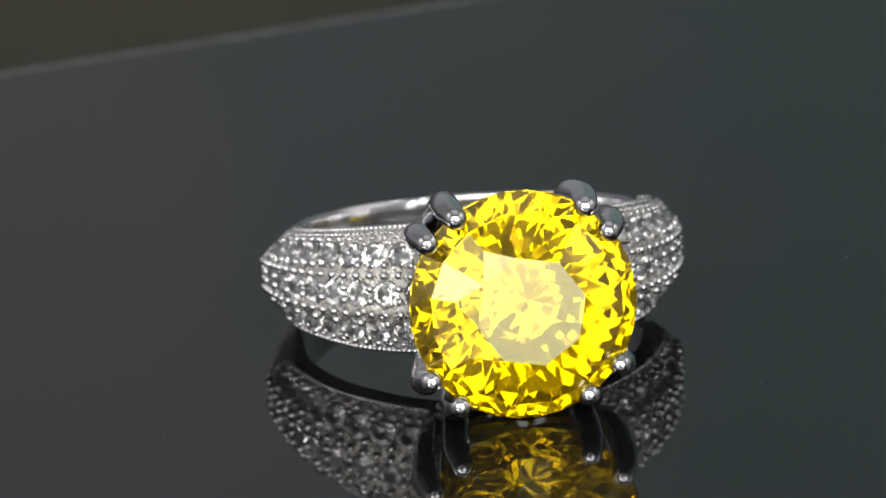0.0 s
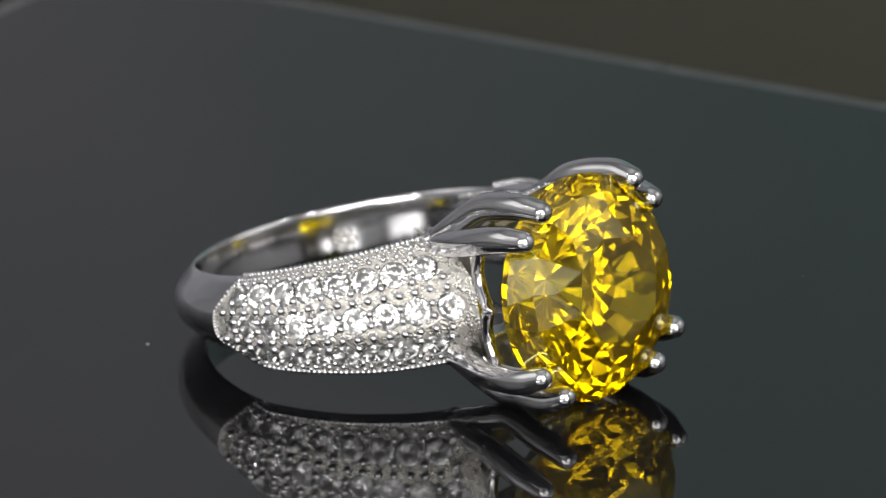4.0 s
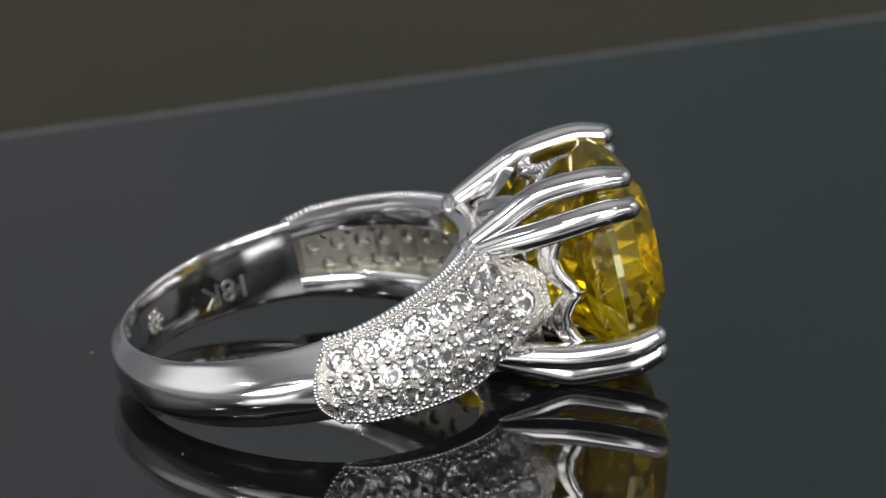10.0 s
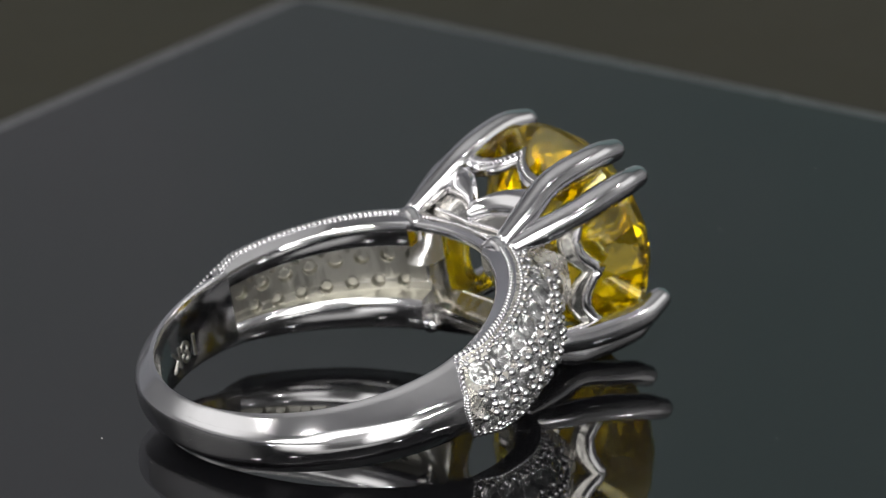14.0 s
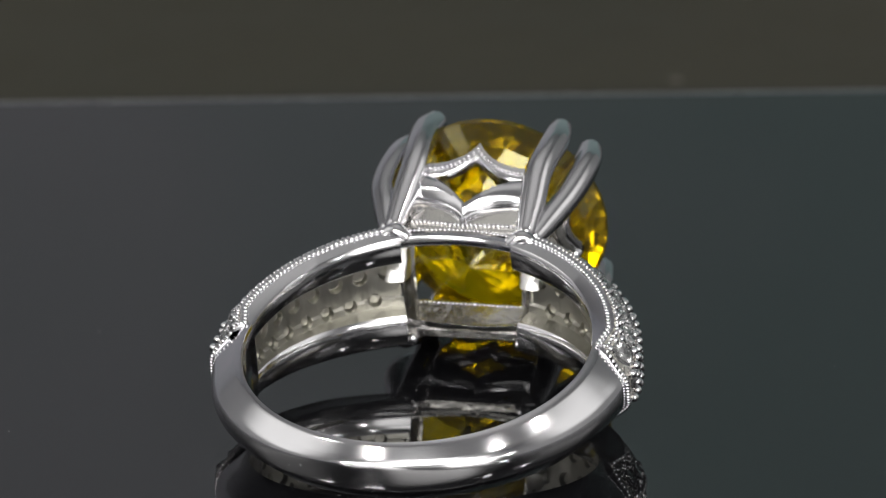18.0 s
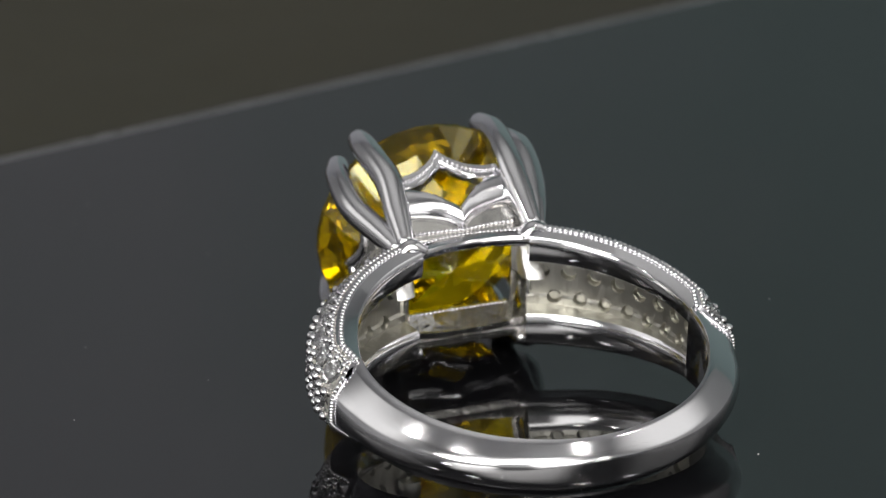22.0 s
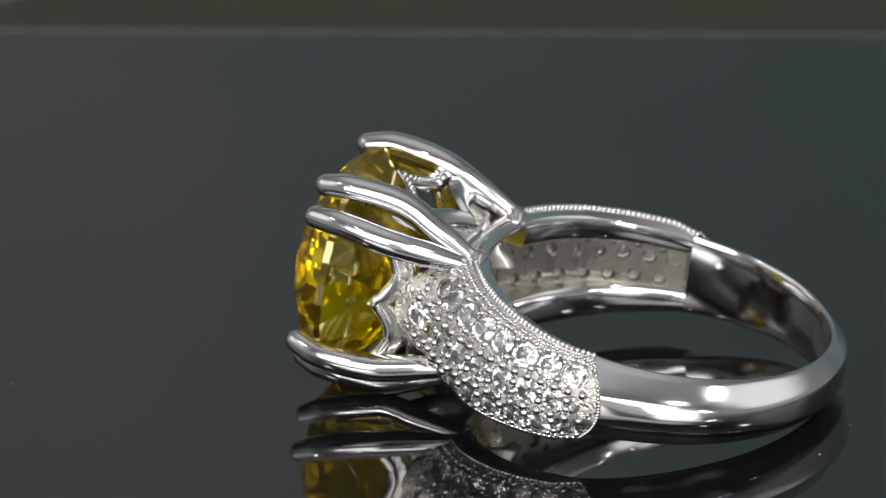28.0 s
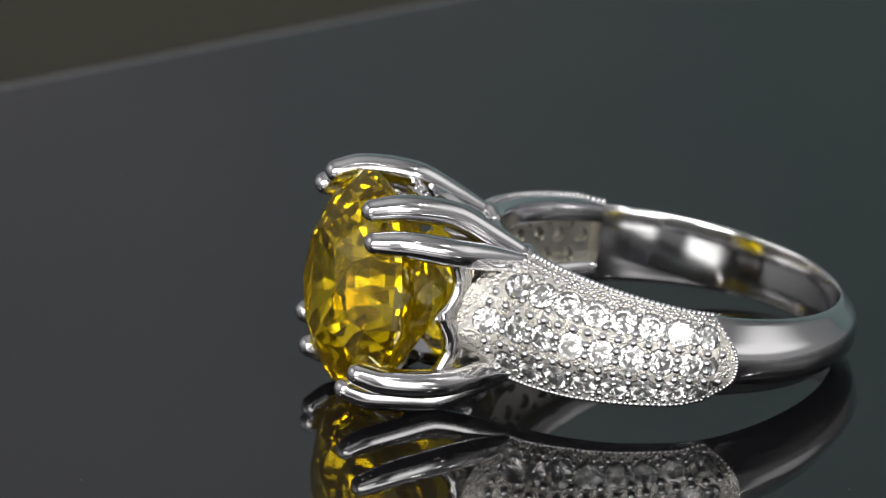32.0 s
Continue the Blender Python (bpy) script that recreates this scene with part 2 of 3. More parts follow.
def smooth_table(rows, soft):
    """A curve through pairs with its corners rounded over the length soft."""
    x0, x1 = rows[0][0], rows[-1][0]
    xs = np.linspace(x0 - 2 * soft, x1 + 2 * soft, 801)
    px, py = np.array([r[0] for r in rows], float), np.array([r[1] for r in rows], float)
    ys = np.interp(xs, px, py)
    lo, hi = (py[1] - py[0]) / (px[1] - px[0]), (py[-1] - py[-2]) / (px[-1] - px[-2])
    ys = np.where(xs < x0, py[0] + (xs - x0) * lo, np.where(xs > x1, py[-1] + (xs - x1) * hi, ys))
    w = int(soft / (xs[1] - xs[0]))
    kernel = np.hanning(2 * w + 3)
    kernel /= kernel.sum()
    pad = w + 1
    sm = np.convolve(ys, kernel, "same")
    sm[:pad], sm[-pad:] = ys[:pad], ys[-pad:]
    return lambda x: float(np.interp(x, xs, sm))


# Half the band's width, its outside and the share of its flat band, by the angle from the gem in degrees.
half_width = smooth_table(((20, 3.08), (40, 2.85), (60, 2.5), (80, 2.15), (88, 2.0), (110, 1.82), (140, 1.62), (180, 1.54)), 14)
outer_r = smooth_table(((20, 11.3), (28, 11.4), (40, 11.25), (60, 10.85), (75, 10.6), (90, 10.4), (110, 10.2), (140, 9.8), (165, 9.5), (180, 9.42)), 14)
flat_band = smooth_table(((80, 0.36), (92, 0.36), (110, 0.34), (140, 0.36), (160, 0.42), (180, 0.48)), 12)
low_extra = smooth_table(((18, 0.12), (45, 0.26), (70, 0.2), (92, 0.0)), 10)


def polar(a, r, z):
    q = radians(a)
    return Vector((HOLE.x + r * math.cos(q), r * math.sin(q), z))


JOIN, SEAM = 92.0, 84.5
HEAD = {1: 19.0, -1: 19.4}
FRONT = 19.0


def shank_r(b, s):
    """Outside of the plain shank: two slopes on either side of a flat band that widens towards the back."""
    edge, ro = R_IN + table(b, ((90, 0.30), (150, 0.14), (180, 0.12))), outer_r(b)
    flat = flat_band(b)
    x, soft = abs(s) - flat, table(b, ((84, 0.06), (100, 0.24), (128, 0.24), (150, 0.12), (180, 0.06)))
    q = (math.hypot(x, soft) + x) / (math.hypot(1 - flat, soft) + 1 - flat)
    return edge + (ro - edge) * (1 - q)


def make_shank():
    secs = []
    for k in range(145):
        a = lerp(SEAM, 360 - SEAM, k / 144)
        b = a if a <= 180 else 360 - a
        h = half_width(b)
        prof = [(R_IN + 0.05, h - 0.05), (R_IN, h * 0.85), (R_IN - 0.02, h * 0.4), (R_IN - 0.03, 0), (R_IN - 0.02, -h * 0.4), (R_IN, -h * 0.85), (R_IN + 0.05, -h + 0.05), (R_IN + 0.09, -h)]
        w = flat_band(b)
        half = [1, lerp(w, 1, 0.8), lerp(w, 1, 0.55), lerp(w, 1, 0.3), w + 0.18, w + 0.12, w + 0.07, w + 0.03, w, w - 0.03, w - 0.07, w - 0.12, w - 0.18, w - 0.26, 0]
        prof += [(shank_r(b, s), s * h * 0.995) for s in [-q for q in half] + half[-2::-1]]
        prof += [(R_IN + 0.09, h)]
        secs.append([polar(a, r, z) for r, z in prof])
    v, f = sweep(secs)
    return link_mesh("shank", v, f, GOLD, ring, sharp=40, label="plain polished bevelled shank")


make_shank()


def dome(a, s):
    """Radius and height on the shoulder's domed outside; s from -1 (lower edge) to 1. It runs flush into the shank."""
    h, ro = half_width(a), outer_r(a) + 1.6 * max(0.0, (27 - a) / 8) ** 1.5
    e = min(1.0, max(0.0, (JOIN - a) / 14))
    edge = R_IN + lerp(0.42, 1.1 if s > 0 else 1.2, e)
    q = max(0.0, (abs(s) - 0.30) / 0.70)
    full = edge + (ro - edge) * (1 - q ** 1.35) - 0.12 * min(abs(s), 0.3) ** 2
    return lerp(shank_r(a, s) + 0.10, full, lerp(0.35, 1.0, e)), s * (h + (low_extra(a) if s < 0 else 0.14 * e))


def shoulder_end(s):
    """The shoulder's far end bulges into the shank."""
    return JOIN - 6.5 * abs(s) ** 2.2


def hollow(a):
    """Depth of the hollow between the two inner rails, deepest beside the head."""
    return table(a, ((19, 1.35), (35, 1.2), (60, 0.8), (80, 0.5)))


def make_shoulder(sign):
    secs = []
    for k in range(37):
        a = lerp(HEAD[sign], SEAM, k / 36)
        h = half_width(a)
        l = h + low_extra(a)
        g = 0.22 + min(1.0, (SEAM - a) / 1.5) * (hollow(a) - 0.22)
        c = (h * 0.98 + h * 0.52) / 2
        w = h * 0.98 - c
        top = [(R_IN + 0.22 - 0.26 * math.cos(radians(q)) ** 0.4, c + w * math.sin(radians(q))) for q in (84, 55, 28, 0, -28, -55, -84)]
        d = -(l * 0.98 + h * 0.46) / 2
        u = -d - h * 0.46
        low = [(R_IN + 0.22 - 0.26 * math.cos(radians(q)), d + u * math.sin(radians(q))) for q in (84, 55, 28, 0, -28, -55, -84)]
        floor = [(R_IN + g, h * 0.5), (R_IN + g, -h * 0.27), (R_IN + g - 0.14, -h * 0.31), (R_IN + g - 0.16, -h * 0.44)]
        inside = [polar(sign * a, r, z) for r, z in top] + [polar(sign * a, r, z) for r, z in floor] + [polar(sign * a, r, z) for r, z in low]
        outside = []
        for s in [-1 + 2 * q / 20 for q in range(21)]:
            b = lerp(FRONT, shoulder_end(s), (k / 36) ** 1.15)
            r, z = dome(b, s)
            outside.append(polar(sign * b, r - 0.03 * (1 - abs(s) ** 6), z))
        secs.append(inside + outside)
    v, f = sweep(secs)
    n = len(secs[0])
    sh = link_mesh("shoulder", v, f, CUT, ring, sharp=35, label="bombe shoulder set with three rows of small diamonds")
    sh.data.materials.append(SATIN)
    sh.data.materials.append(GOLD)
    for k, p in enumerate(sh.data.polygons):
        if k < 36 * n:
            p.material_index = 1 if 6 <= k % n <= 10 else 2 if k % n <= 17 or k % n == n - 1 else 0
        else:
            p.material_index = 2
    return sh


SHOULDERS = {s: make_shoulder(s) for s in (1, -1)}


def brilliant(R, table_r, crown, girdle, pav, n=8):
    """A round brilliant with its girdle's foot at z = 0, table up: star, kite and half facets over a full pavilion."""
    verts, faces = [], []

    def ringv(r, z, off, m):
        o = len(verts)
        for k in range(m):
            a = 2 * math.pi * (k + off) / m
            verts.append((r * math.cos(a), r * math.sin(a), z))
        return o
    m = 2 * n
    t = ringv(table_r, crown + girdle, 0, n)
    u = ringv(lerp(table_r, R, 0.42), girdle + crown * 0.62, 0.5, n)
    g = ringv(R, girdle, 0, m)
    lo = ringv(R, 0, 0, m)
    w = ringv(R * 0.25, -pav * (1 - 0.25 * math.cos(math.pi / n)), 0.5, n)
    verts.append((0, 0, -pav))
    c = len(verts) - 1
    faces.append(tuple(range(t, t + n)))
    for k in range(n):
        k1 = (k + 1) % n
        faces += [(t + k, u + k, t + k1), (t + k, u + (k - 1) % n, g + 2 * k, u + k),
                  (u + k, g + 2 * k, g + 2 * k + 1), (u + k, g + 2 * k + 1, g + (2 * k + 2) % m)]
        faces += [(c, w + (k - 1) % n, lo + 2 * k, w + k), (w + k, lo + 2 * k, lo + 2 * k + 1), (w + k, lo + 2 * k + 1, lo + (2 * k + 2) % m)]
    for j in range(m):
        j1 = (j + 1) % m
        faces.append((g + j, lo + j, lo + j1, g + j1))
    return verts, faces


def aim_x(x, y, z, axis=(1, 0, 0), up=None):
    """Turns local +Z to axis and moves to the place (millimetres)."""
    return Matrix.Translation((x, y, z)) @ Vector(axis).to_track_quat("Z", "Y").to_matrix().to_4x4()


GIRDLE_X, GEM_R = 15.75, 5.63


def deep_gem(R):
    """A crown of table, star, kite and girdle facets over a deep pavilion of four tiers; girdle's foot at z = 0."""
    n = 8
    verts, faces = [], []
    def ringv(r, z, off, m):
        o = len(verts)
        for k in range(m):
            a = 2 * math.pi * (k + off) / m + 0.2
            verts.append((r * math.cos(a), r * math.sin(a), z))
        return o
    t = ringv(2.75, 2.45, 0, n)
    s = ringv(3.75, 1.92, 0.5, n)
    h = ringv(4.8, 1.35, 0, 2 * n)
    g = ringv(R, 0.35, 0.5, 4 * n)
    lo = ringv(R, 0.0, 0.5, 4 * n)
    tiers = [ringv(4.8, -0.92, 0, 2 * n), ringv(3.25, -2.2, 0.5, 2 * n), ringv(1.6, -3.5, 0, 2 * n)]
    verts.append((0, 0, -4.7))
    c = len(verts) - 1
    m2, m4 = 2 * n, 4 * n
    faces.append(tuple(range(t, t + n)))
    for k in range(n):
        k1 = (k + 1) % n
        faces.append((t + k, s + k, t + k1))
        faces.append((t + k, s + (k - 1) % n, h + 2 * k, s + k))
        faces.append((s + k, h + 2 * k, h + 2 * k + 1))
        faces.append((s + k, h + 2 * k + 1, h + (2 * k + 2) % m2))
    for j in range(m2):
        j1 = (j + 1) % m2
        a, b, c0 = (2 * j - 1) % m4, 2 * j, 2 * j + 1
        faces += [(h + j, g + a, g + b), (h + j, g + b, g + c0), (h + j, g + c0, h + j1)]
        faces += [(g + a, lo + a, lo + b, g + b), (g + b, lo + b, lo + c0, g + c0)]
        faces += [(tiers[0] + j, lo + a, lo + b), (tiers[0] + j, lo + b, lo + c0), (tiers[0] + j, lo + c0, tiers[0] + j1)]
        faces.append((tiers[0] + j, tiers[1] + j, tiers[0] + j1))
        faces.append((tiers[0] + j1, tiers[1] + j, tiers[1] + j1))
        faces.append((tiers[1] + (j - 1) % m2, tiers[2] + j, tiers[1] + j))
        faces.append((tiers[1] + j, tiers[2] + j, tiers[2] + j1))
        faces.append((tiers[2] + j, c, tiers[2] + j1))
    return verts, faces


v, f = moved(deep_gem(GEM_R), aim_x(GIRDLE_X, -0.17, 0.05))
v[-1] += Vector((0, 0.3, 0))
link_mesh("yellow_gem", v, f, GEM, ring, smooth=False, label="large round faceted vivid yellow gem")


# Foot, knee and tip of the two claws of a pair, one nearer the finger's axis and one nearer the shoulder.
CLAW_FEET = (((9.0, 3.35, 3.0), (12.9, 3.15, 4.75)), ((9.2, 3.6, 2.75), (13.0, 4.85, 3.35)))
CLAW_TIPS = {(1, 1): ((3.0, 4.8), (4.1, 3.5)), (-1, 1): ((-3.45, 4.75), (-4.9, 3.65)),
             (1, -1): ((2.65, -4.5), (4.3, -3.15)), (-1, -1): ((-3.75, -4.5), (-5.1, -3.15))}


def claw_pair(sy, sz):
    for (b, k), (ty, tz) in zip(CLAW_FEET, CLAW_TIPS[sy, sz]):
        b, k = Vector((b[0], b[1] * sy, b[2] * sz)), Vector((k[0], k[1] * sy - 0.18, k[2] * sz))
        if sy < 0 and abs(k.y) > 4:
            k.y += 0.35
        e = Vector((17.0, ty, tz))
        bend = k.lerp(e, 0.62) + Vector((0, ty, tz)) * 0.05
        path = spline([b, b.lerp(k, 0.5), k, bend, e], 20)
        if sz < 0:
            path = [Vector((p.x, p.y, max(p.z, -4.72) if p.z < -4.0 else p.z)) for p in path]
        radii = [table(i / 19, ((0, 0.44), (0.25, 0.67), (0.6, 0.72), (0.85, 0.67), (1, 0.58))) for i in range(20)]
        v, f = tube(path, radii)
        link_mesh("claw", v, f, GOLD, ring)


for sy in (1, -1):
    for sz in (1, -1):
        claw_pair(sy, sz)


# ---- head: base frame and pierced gallery between the claws ----
def bent_bar(y0, y1, r0, r1, z0, z1, n=12):
    secs = []
    for k in range(n + 1):
        y = lerp(y0, y1, k / n)
        prof = [(r0, z0 + 0.12), (r0 + 0.1, z0), (r1 - 0.1, z0), (r1, z0 + 0.12), (r1, z1 - 0.12), (r1 - 0.1, z1), (r0 + 0.1, z1), (r0, z1 - 0.12)]
        secs.append([Vector((HOLE.x + math.sqrt(max(r * r - y * y, 1)), y, z)) for r, z in prof])
    return sweep(secs)


head = new("head_base")
head.parent = ring
for z, r0 in ((2.84, 8.98), (-2.84, 9.4)):
    flatness = 1.0 if z > 0 else 0.25
    path = [Vector((HOLE.x + r0 - flatness * (r0 - math.sqrt(r0 ** 2 - y * y)), y, z)) for y in [lerp(-3.2, 3.1, k / 20) for k in range(21)]]
    v, f = bent_bar(-3.3, 3.15, 8.62, 9.2, 2.5, 3.0, 20) if z > 0 else tube(path, [0.2] * 21, 14, False)
    link_mesh("bridge", v, f, GOLD, head, sharp=40)
    tiny = []
    for k in range(27):
        p = path[0].lerp(path[-1], 0.06 + 0.88 * k / 26)
        x = HOLE.x + r0 + 0.36 - flatness * (r0 - math.sqrt(r0 ** 2 - p.y * p.y))
        tiny.append(moved(ball(0.11, 8, 5), Matrix.Translation((x, p.y, z * 1.05))))
    v, f = joined(tiny)
    tagged(link_mesh("beaded_rim", v, f, GOLD, head), kind="stuff")
for side in (1, 3):
    q = radians(90 * side)
    secs = []
    for k in range(11):
        w = lerp(-3.3, 3.3, k / 10)
        prof = [(9.25, 2.62), (9.4, 2.76), (11.0, 2.12), (11.1, 2.2), (11.0, 2.32), (9.5, 3.02), (9.25, 3.0)]
        secs.append([Vector((x, d * math.cos(q) - w * math.sin(q), d * math.sin(q) + w * math.cos(q))) for x, d in prof])
    v, f = sweep(secs)
    wall = link_mesh("basket_wall", v, f, BURNISHED, head, sharp=30)
    rim = []
    for k in range(25):
        w = lerp(-2.8, 2.8, k / 24)
        rim.append(moved(ball(0.14 if k != 12 else 0.21, 8, 5), Matrix.Translation((11.1, 2.17 * math.cos(q) - w * math.sin(q), 2.17 * math.sin(q) + w * math.cos(q)))))
    v, f = joined(rim)
    tagged(link_mesh("beaded_rim", v, f, GOLD, wall), kind="stuff")
for y, sy in ((2.88, 1), (-2.98, -1)):
    for sz in (1, -1):
        v, f = tube(spline([(8.72, y - 0.42 * sy, 2.78 * sz), (8.8, y - 0.1 * sy, 2.95 * sz), (8.9, y + 0.22 * sy, 3.12 * sz), (8.9, y + 0.55 * sy, 3.05 * sz), (8.72, y + 0.9 * sy, 2.8 * sz)], 14), [0.31 + 0.1 * math.sin(math.pi * k / 13) for k in range(14)])
        link_mesh("seam_scroll", v, f, GOLD, head)
    secs = []
    for z, g in ((0.1, 0.45), (0.3, -0.2), (0.7, 0.05), (1.1, 0.42), (1.5, 0.68), (1.9, 1.05), (2.2, 1.2)):
        prof = [(10.6, -0.05), (9.1 + g, -0.05), (8.95 + g, 0.06), (8.85 + g, 0.4), (8.8 + g, 0.72), (8.9 + g, 0.95), (10.4, 1.0)]
        secs.append([Vector((x, y + (d + 0.06 * math.sin(9 * z)) * sy, z)) for x, d in prof])
    v, f = sweep(secs)
    link_mesh("corner_post", v, f, FILED, head, sharp=50, label="short roughly filed post beside the head opening")
    secs = []
    for k in range(11):
        w = lerp(-2.75, 2.6, k / 10)
        prof = [(9.35, abs(y) + 0.4), (9.45, abs(y) + 0.25), (10.3, abs(y) + 0.3), (10.4, abs(y) + 0.4), (10.3, abs(y) + 0.5), (10.0, abs(y) + 0.65), (9.5, abs(y) + 0.65)]
        secs.append([Vector((x, d * sy, w)) for x, d in prof])
    v, f = sweep(secs)
    link_mesh("basket_wall", v, f, BURNISHED, head, sharp=30)


def curve(rows):
    f = smooth_table(rows, 0.14)
    return lambda s: f(abs(s))


SCALLOP_TOP = curve(((0, 14.45), (0.08, 14.05), (0.2, 13.7), (0.4, 13.38), (0.65, 13.25), (1.0, 13.4)))
SCALLOP_LOW = curve(((0, 13.6), (0.12, 13.2), (0.3, 12.8), (0.45, 12.6), (0.65, 12.5), (1.0, 12.6)))
VEE_TOP = curve(((0, 10.75), (0.15, 11.2), (0.3, 11.65), (0.45, 12.0), (0.7, 12.35), (1.0, 12.6)))
VEE_LOW = curve(((0, 9.95), (0.15, 10.4), (0.3, 10.7), (0.5, 10.95), (0.75, 11.1), (1.0, 11.1)))
BASE_TOP = curve(((0, 10.05), (0.15, 10.55), (0.3, 10.95), (0.5, 11.3), (0.75, 11.55), (1.0, 11.6)))
BASE_LOW = curve(((0, 9.3), (1.0, 9.2)))


def gallery_point(side, s, x, inset):
    """side 0..3 turns about the gem's axis; the walls flare towards the girdle."""
    d = 3.05 + (x - 9.2) * 0.45 - inset - 0.25 * s * s
    w = s * (3.05 + (x - 9.2) * 0.07)
    q = radians(90 * side)
    return Vector((x, d * math.cos(q) - w * math.sin(q), d * math.sin(q) + w * math.cos(q)))


def plate(side, top, low, inset, thick, bulge=0.0, n=40):
    secs = []
    for k in range(n + 1):
        s = -1 + 2 * k / n
        t, l = top(s), low(s)
        e = min(0.1, (t - l) * 0.25)
        secs.append([gallery_point(side, s, x, i) for x, i in ((l, inset + thick), (t, inset + thick), (t, inset + e), (t - e, inset), (lerp(t, l, 0.3), inset - bulge * 0.8), (lerp(t, l, 0.5), inset - bulge), (lerp(t, l, 0.7), inset - bulge * 0.8), (l + e, inset), (l, inset + e))])
    return sweep(secs)


TINY, GRAIN = ball(0.115, 8, 5), ball(0.15, 8, 5)
LOBES = curve(((0, 13.85), (0.12, 13.42), (0.35, 12.98), (0.55, 12.92), (0.8, 13.25), (1.0, 14.0)))


def bead_row(side, parent, height, inset, n, reach):
    beads = []
    for k in range(n):
        s = reach * (-1 + 2 * k / (n - 1))
        beads.append(moved(TINY, Matrix.Translation(gallery_point(side, s, height(s), inset))))
    v, f = joined(beads)
    tagged(link_mesh("beaded_rim", v, f, GOLD, parent), kind="stuff")


for side in (1, 3):
    v, f = plate(side, SCALLOP_TOP, SCALLOP_LOW, 0.12, 0.45)
    g = link_mesh("gallery_arch", v, f, GOLD, ring, sharp=35, label="pierced scalloped gallery arch with beaded rim")
    bead_row(side, g, lambda s: lerp(SCALLOP_TOP(s), SCALLOP_LOW(s), 0.55), 0.08, 31, 0.92)
    v, f = plate(side, VEE_TOP, VEE_LOW, -0.15, 0.6, 0.25)
    link_mesh("gallery_vee", v, f, GOLD, ring, sharp=35, label="polished vee-shaped gallery bar")
    v, f = plate(side, BASE_TOP, BASE_LOW, 0.42, 0.4)
    g = link_mesh("gallery_base", v, f, BURNISHED, ring, sharp=35)
    bead_row(side, g, lambda s: 9.95 + 0.3 * abs(s), 0.38, 25, 0.85)
for side in (0, 2):
    drop = 0.42 if side == 0 else 0.0
    path = [gallery_point(side, s, LOBES(s) - drop, 0.3) for s in [-1 + 2 * k / 44 for k in range(45)]]
    v, f = tube(path, [0.3] * 45, 14, False)
    link_mesh("gallery_arch", v, f, GOLD, ring, label="polished heart-shaped gallery wire")
    v, f = plate(side, lambda s: LOBES(s) - drop - 0.12, lambda s: LOBES(s) - drop - 0.8, 0.16, 0.3)
    link_mesh("gallery_strip", v, f, BURNISHED, ring, sharp=35)
    v, f = plate(side, lambda s: 11.7, lambda s: 10.2, 0.5, 0.3)
    link_mesh("gallery_base", v, f, BURNISHED, ring, sharp=35)

# ---- pave: three rows of small diamonds, held by beads, between beaded edges ----
PAVE = [(19.8 + 7.9 * k, s) for k in range(9) for s in (0.63, -0.63)] + [(23.6 + 7.9 * k, 0.0) for k in range(9)]
PAVE = [(min(a, 84.0), s) for a, s in PAVE if a > FRONT + 1]
BEADS = [(19.6 + 3.95 * k, s) for k in range(18) for s in (0.31, -0.31)] + [(23.7 + 7.9 * k, s) for k in range(8) for s in (0.92, -0.92)]
BEADS += [(17.8 + 7.9 * k, s) for k in range(9) for s in (0.86, -0.86)] + [(21.7 + 7.9 * k, s) for k in range(9) for s in (0.86, -0.86)]
BEADS += [(19.7 + 7.9 * k, s) for k in range(9) for s in (0.1, -0.1)] + [(23.7 + 7.9 * k, s) for k in range(8) for s in (0.46, -0.46, 0.78, -0.78)]
STONE_R = 0.71
STONE = brilliant(STONE_R, 0.40, 0.165, 0.03, 0.56)
first_stone, bead = None, None


def on_dome(sign, a, s):
    r, z = dome(a, s)
    here = polar(sign * a, r, z)
    along = polar(sign * (a + 0.5), *dome(a + 0.5, s)) - here
    across = polar(sign * a, *dome(a, s + 0.02)) - here
    nrm = along.cross(across).normalized() * sign
    return here, nrm


def lathe(profile, n=16):
    return sweep([[(r * math.cos(2 * math.pi * k / n), r * math.sin(2 * math.pi * k / n), z) for k in range(n)] for r, z in profile])


def stone_size(a):
    return min(1.0, half_width(a) / 2.3) * (1.0 if 21 < a < 83.5 else 0.68)


def drilled(sh, cutters, slot):
    """Takes the joined cutters out of the shoulder's metal."""
    v, f = joined(cutters)
    tool = link_mesh("cutter", v, f, GOLD)
    for p in tool.data.polygons:
        p.material_index = slot
    cut = sh.modifiers.new("seats", "BOOLEAN")
    cut.operation, cut.solver, cut.object, cut.use_self = "DIFFERENCE", "EXACT", tool, True
    me = bpy.data.meshes.new_from_object(sh.evaluated_get(bpy.context.evaluated_depsgraph_get()))
    sh.modifiers.clear()
    bm = bmesh.new()
    bm.from_mesh(me)
    for e in bm.edges:
        e.smooth = not (len(e.link_faces) == 2 and e.calc_face_angle(0) > radians(35))
    for q in bm.faces:
        q.smooth = True
    bm.to_mesh(me)
    bm.free()
    sh.data = me
    old = tool.data
    bpy.data.objects.remove(tool)
    bpy.data.meshes.remove(old)


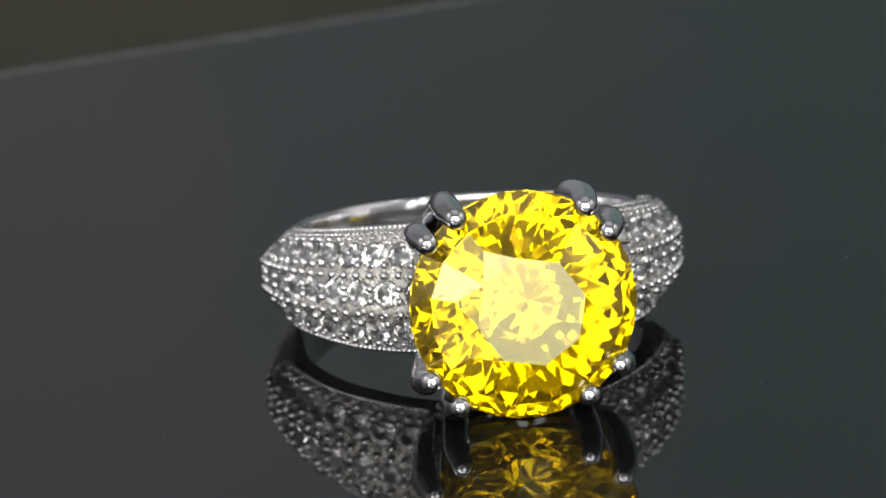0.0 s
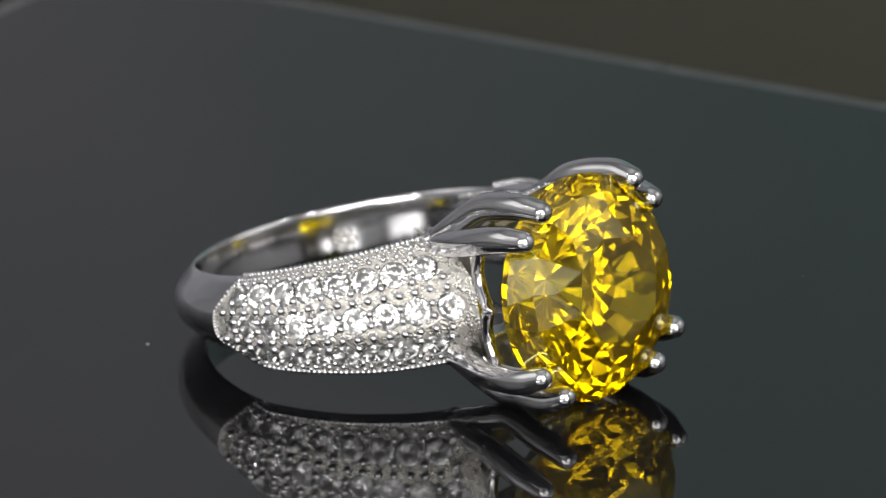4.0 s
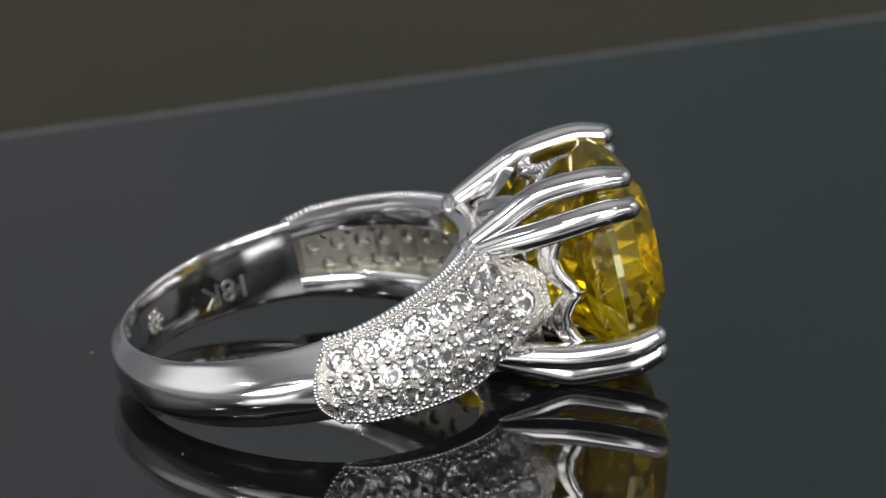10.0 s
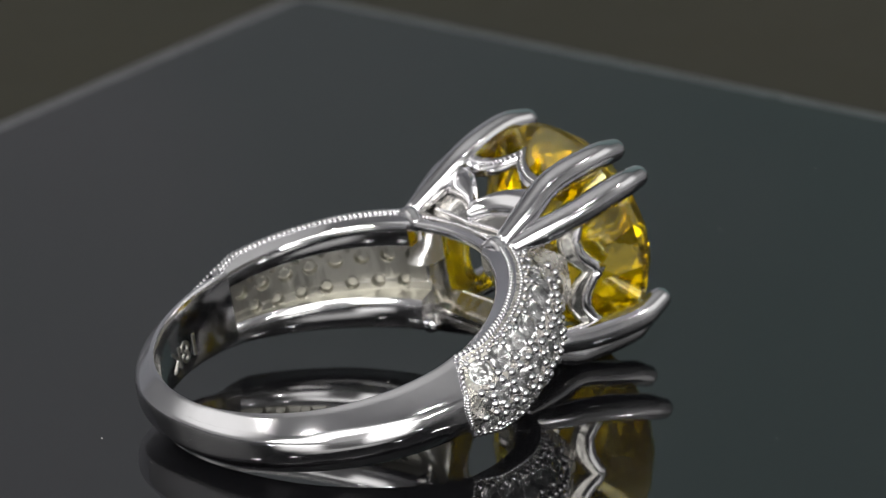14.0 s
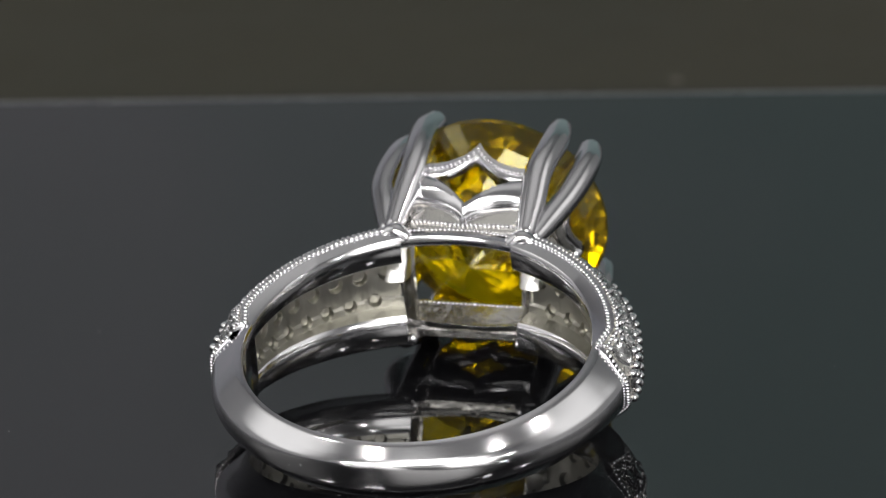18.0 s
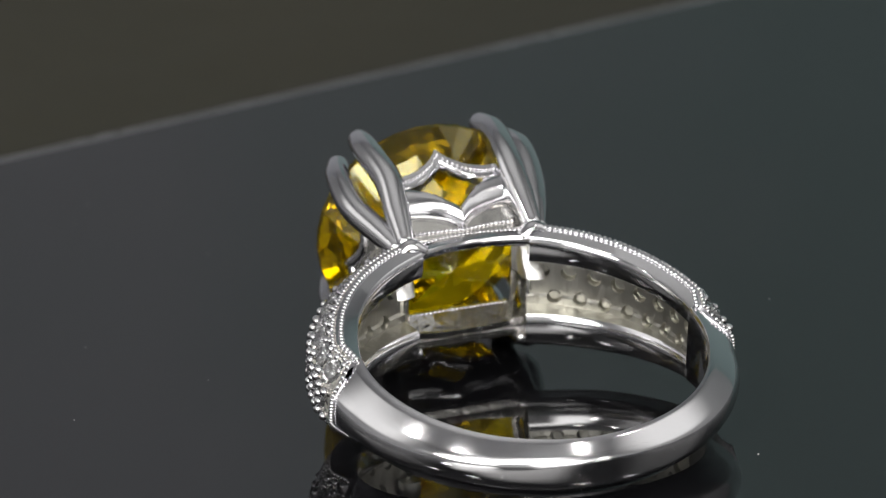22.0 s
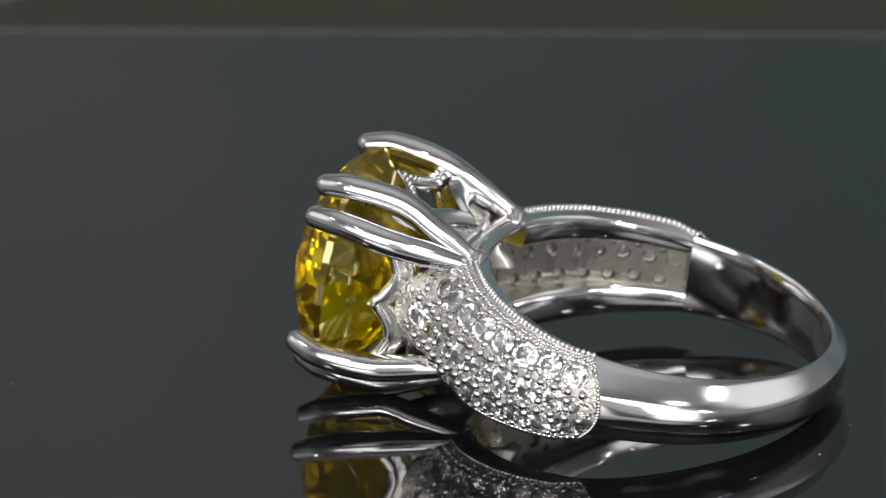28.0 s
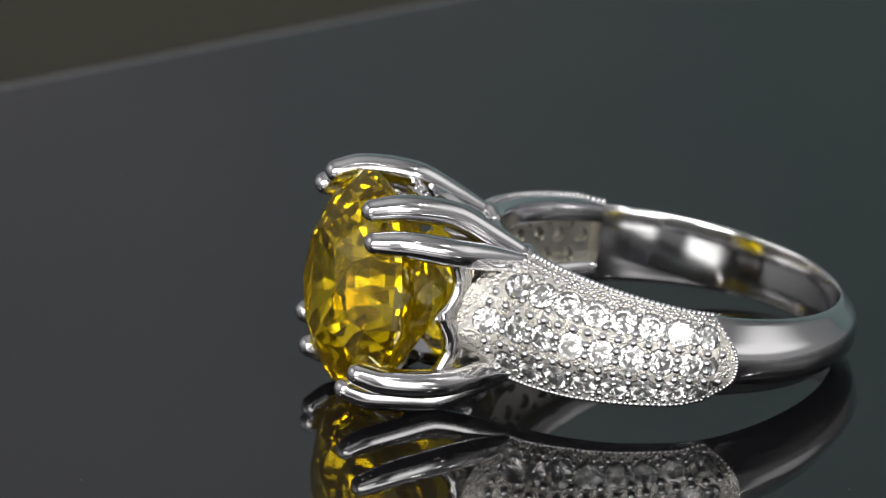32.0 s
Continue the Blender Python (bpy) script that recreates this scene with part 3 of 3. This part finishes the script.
for sign, sh in SHOULDERS.items():
    seats, drills = [], []
    for a, s in PAVE:
        place, nrm = on_dome(sign, a, s)
        k = stone_size(a)
        seat = lathe([(r * k, z * k) for r, z in ((0.77, 0.5), (0.735, 0.03), (0.725, -0.06), (0.30, -0.62), (0.05, -0.66))])
        seats.append(moved(seat, aim_x(*(place - nrm * 0.03), nrm)))
    for k in range(8):
        for a, row, r in ((23.6 + 7.9 * k, 0.16, 0.40), (27.5 + 7.9 * k, -0.30, 0.36), (27.5 + 7.9 * k, 0.38, 0.2)):
            if a > SEAM - 3 or a < HEAD[sign] + 2:
                continue
            p = polar(sign * a, R_IN + hollow(a) - (0.0 if row > 0 else 0.1), row * half_width(a))
            inward = (HOLE - Vector((p.x, p.y, 0))).normalized()
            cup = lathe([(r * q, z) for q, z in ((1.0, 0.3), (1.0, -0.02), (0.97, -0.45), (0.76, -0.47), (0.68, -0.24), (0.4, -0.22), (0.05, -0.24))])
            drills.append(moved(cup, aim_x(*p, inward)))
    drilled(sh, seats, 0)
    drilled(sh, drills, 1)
    spin = random.Random(3 if sign > 0 else 4)
    for a, s in PAVE:
        place, nrm = on_dome(sign, a, s)
        m = aim_x(*((place - nrm * 0.03) * MM), nrm) @ pose(0, 0, 0, spin.uniform(-7, 7), spin.uniform(-7, 7), spin.uniform(0, 45)) @ Matrix.Diagonal((*[stone_size(a)] * 3, 1))
        if first_stone is None:
            first_stone = link_mesh("small_diamond", *STONE, DIAMOND, sh, smooth=False)
            first_stone.matrix_basis = m
        else:
            again(first_stone, "small_diamond", sh, m)
    for a, s in [q for q in BEADS if q[0] > FRONT + 0.8]:
        place, nrm = on_dome(sign, a, s)
        m = aim_x(*((place + nrm * (0.085 if abs(s) < 0.7 else 0.0)) * MM), nrm) @ Matrix.Diagonal((*[0.9 if abs(s) < 0.5 else 0.68 if abs(s) < 0.9 else 0.5] * 3, 1))
        if bead is None:
            v, f = ball(0.25, 12, 8)
            bead = link_mesh("bead", v, f, GOLD, sh)
            bead.matrix_basis = m
        else:
            again(bead, "bead", sh, m)
    for edge in (1, -1):
        beads = []
        for k in range(42):
            a = lerp(FRONT + 0.2, shoulder_end(1) - 0.4, k / 41)
            r, z = dome(a, edge * 0.985)
            beads.append(moved(GRAIN, Matrix.Translation(polar(sign * a, r - (0.3 if edge > 0 else 0.0), z + (0.03 if edge > 0 else 0.0)))))
            if edge > 0:
                place, nrm = on_dome(sign, a, 0.93)
                beads.append(moved(TINY, Matrix.Translation(place + nrm * 0.02)))
        v, f = joined(beads)
        tagged(link_mesh("beaded_edge", v, f, GOLD, sh), kind="stuff")
    beads = []
    for k in range(25):
        s = -0.96 + 1.92 * k / 24
        place, nrm = on_dome(sign, shoulder_end(s) - 0.5, s)
        beads.append(moved(TINY, Matrix.Translation(place + nrm * 0.02)))
    v, f = joined(beads)
    tagged(link_mesh("beaded_edge", v, f, GOLD, sh), kind="stuff")


# ---- stamps inside the shank ----
def stamped(text, angle, z, size):
    """Raised letters on the inside of the shank, read with their tops towards the lower edge."""
    cu = bpy.data.curves.new("stamp", "FONT")
    cu.body, cu.size, cu.extrude, cu.align_x, cu.align_y = text, size, 0.035, "CENTER", "CENTER"
    cu.offset = 0.0
    tmp = bpy.data.objects.new("stamp_text", cu)
    me = bpy.data.meshes.new_from_object(tmp)
    bpy.data.objects.remove(tmp)
    verts = [polar(angle + math.degrees(p.co.x / R_IN), R_IN - 0.03 - p.co.z, z - p.co.y) for p in me.vertices]
    faces = [tuple(p.vertices) for p in me.polygons]
    bpy.data.meshes.remove(me)
    return link_mesh("hallmark", verts, faces, SATIN, ring, smooth=False, label="stamped carat mark inside the shank")


stamped("18K", 111.0, -0.5, 1.65)
petals = []
for k in range(7):
    da, dz = (0.0, 0.0) if k == 6 else (0.46 * math.cos(radians(60 * k)), 0.46 * math.sin(radians(60 * k)))
    turn = radians(144.5 + math.degrees(da / R_IN))
    m = aim_x(*polar(math.degrees(turn), R_IN - 0.02, -0.15 + dz), (-math.cos(turn), -math.sin(turn), 0))
    ring_profile = [[((0.17 + 0.075 * math.cos(p)) * math.cos(q), (0.17 + 0.075 * math.cos(p)) * math.sin(q), 0.07 * math.sin(p))
                     for p in [2 * math.pi * i / 8 for i in range(8)]] for q in [2 * math.pi * j / 14 for j in range(14)]]
    petals.append(moved(sweep(ring_profile, closed_ring=True), m))
v, f = joined(petals)
link_mesh("maker_stamp", v, f, CUT, ring, label="raised round rosette stamp inside the shank")


# ---- what turns ----
RATE = 8.615
RING_BASE = Matrix.Translation((-0.757 * MM, 9.334 * MM, 3.06 * MM)) @ pose(0, 0, 0, 0, 0, -79.57) @ pose(0, 0, 0, 0, -10.0, 0)


def motions():
    times = [k * 1.0 for k in range(33)]
    for thing, base in ((ring, RING_BASE), (tile, Matrix()), (turntable, Matrix())):
        walk(thing, [(t, pose(0, 0, 0, 0, 0, RATE * t) @ base) for t in times])


motions()
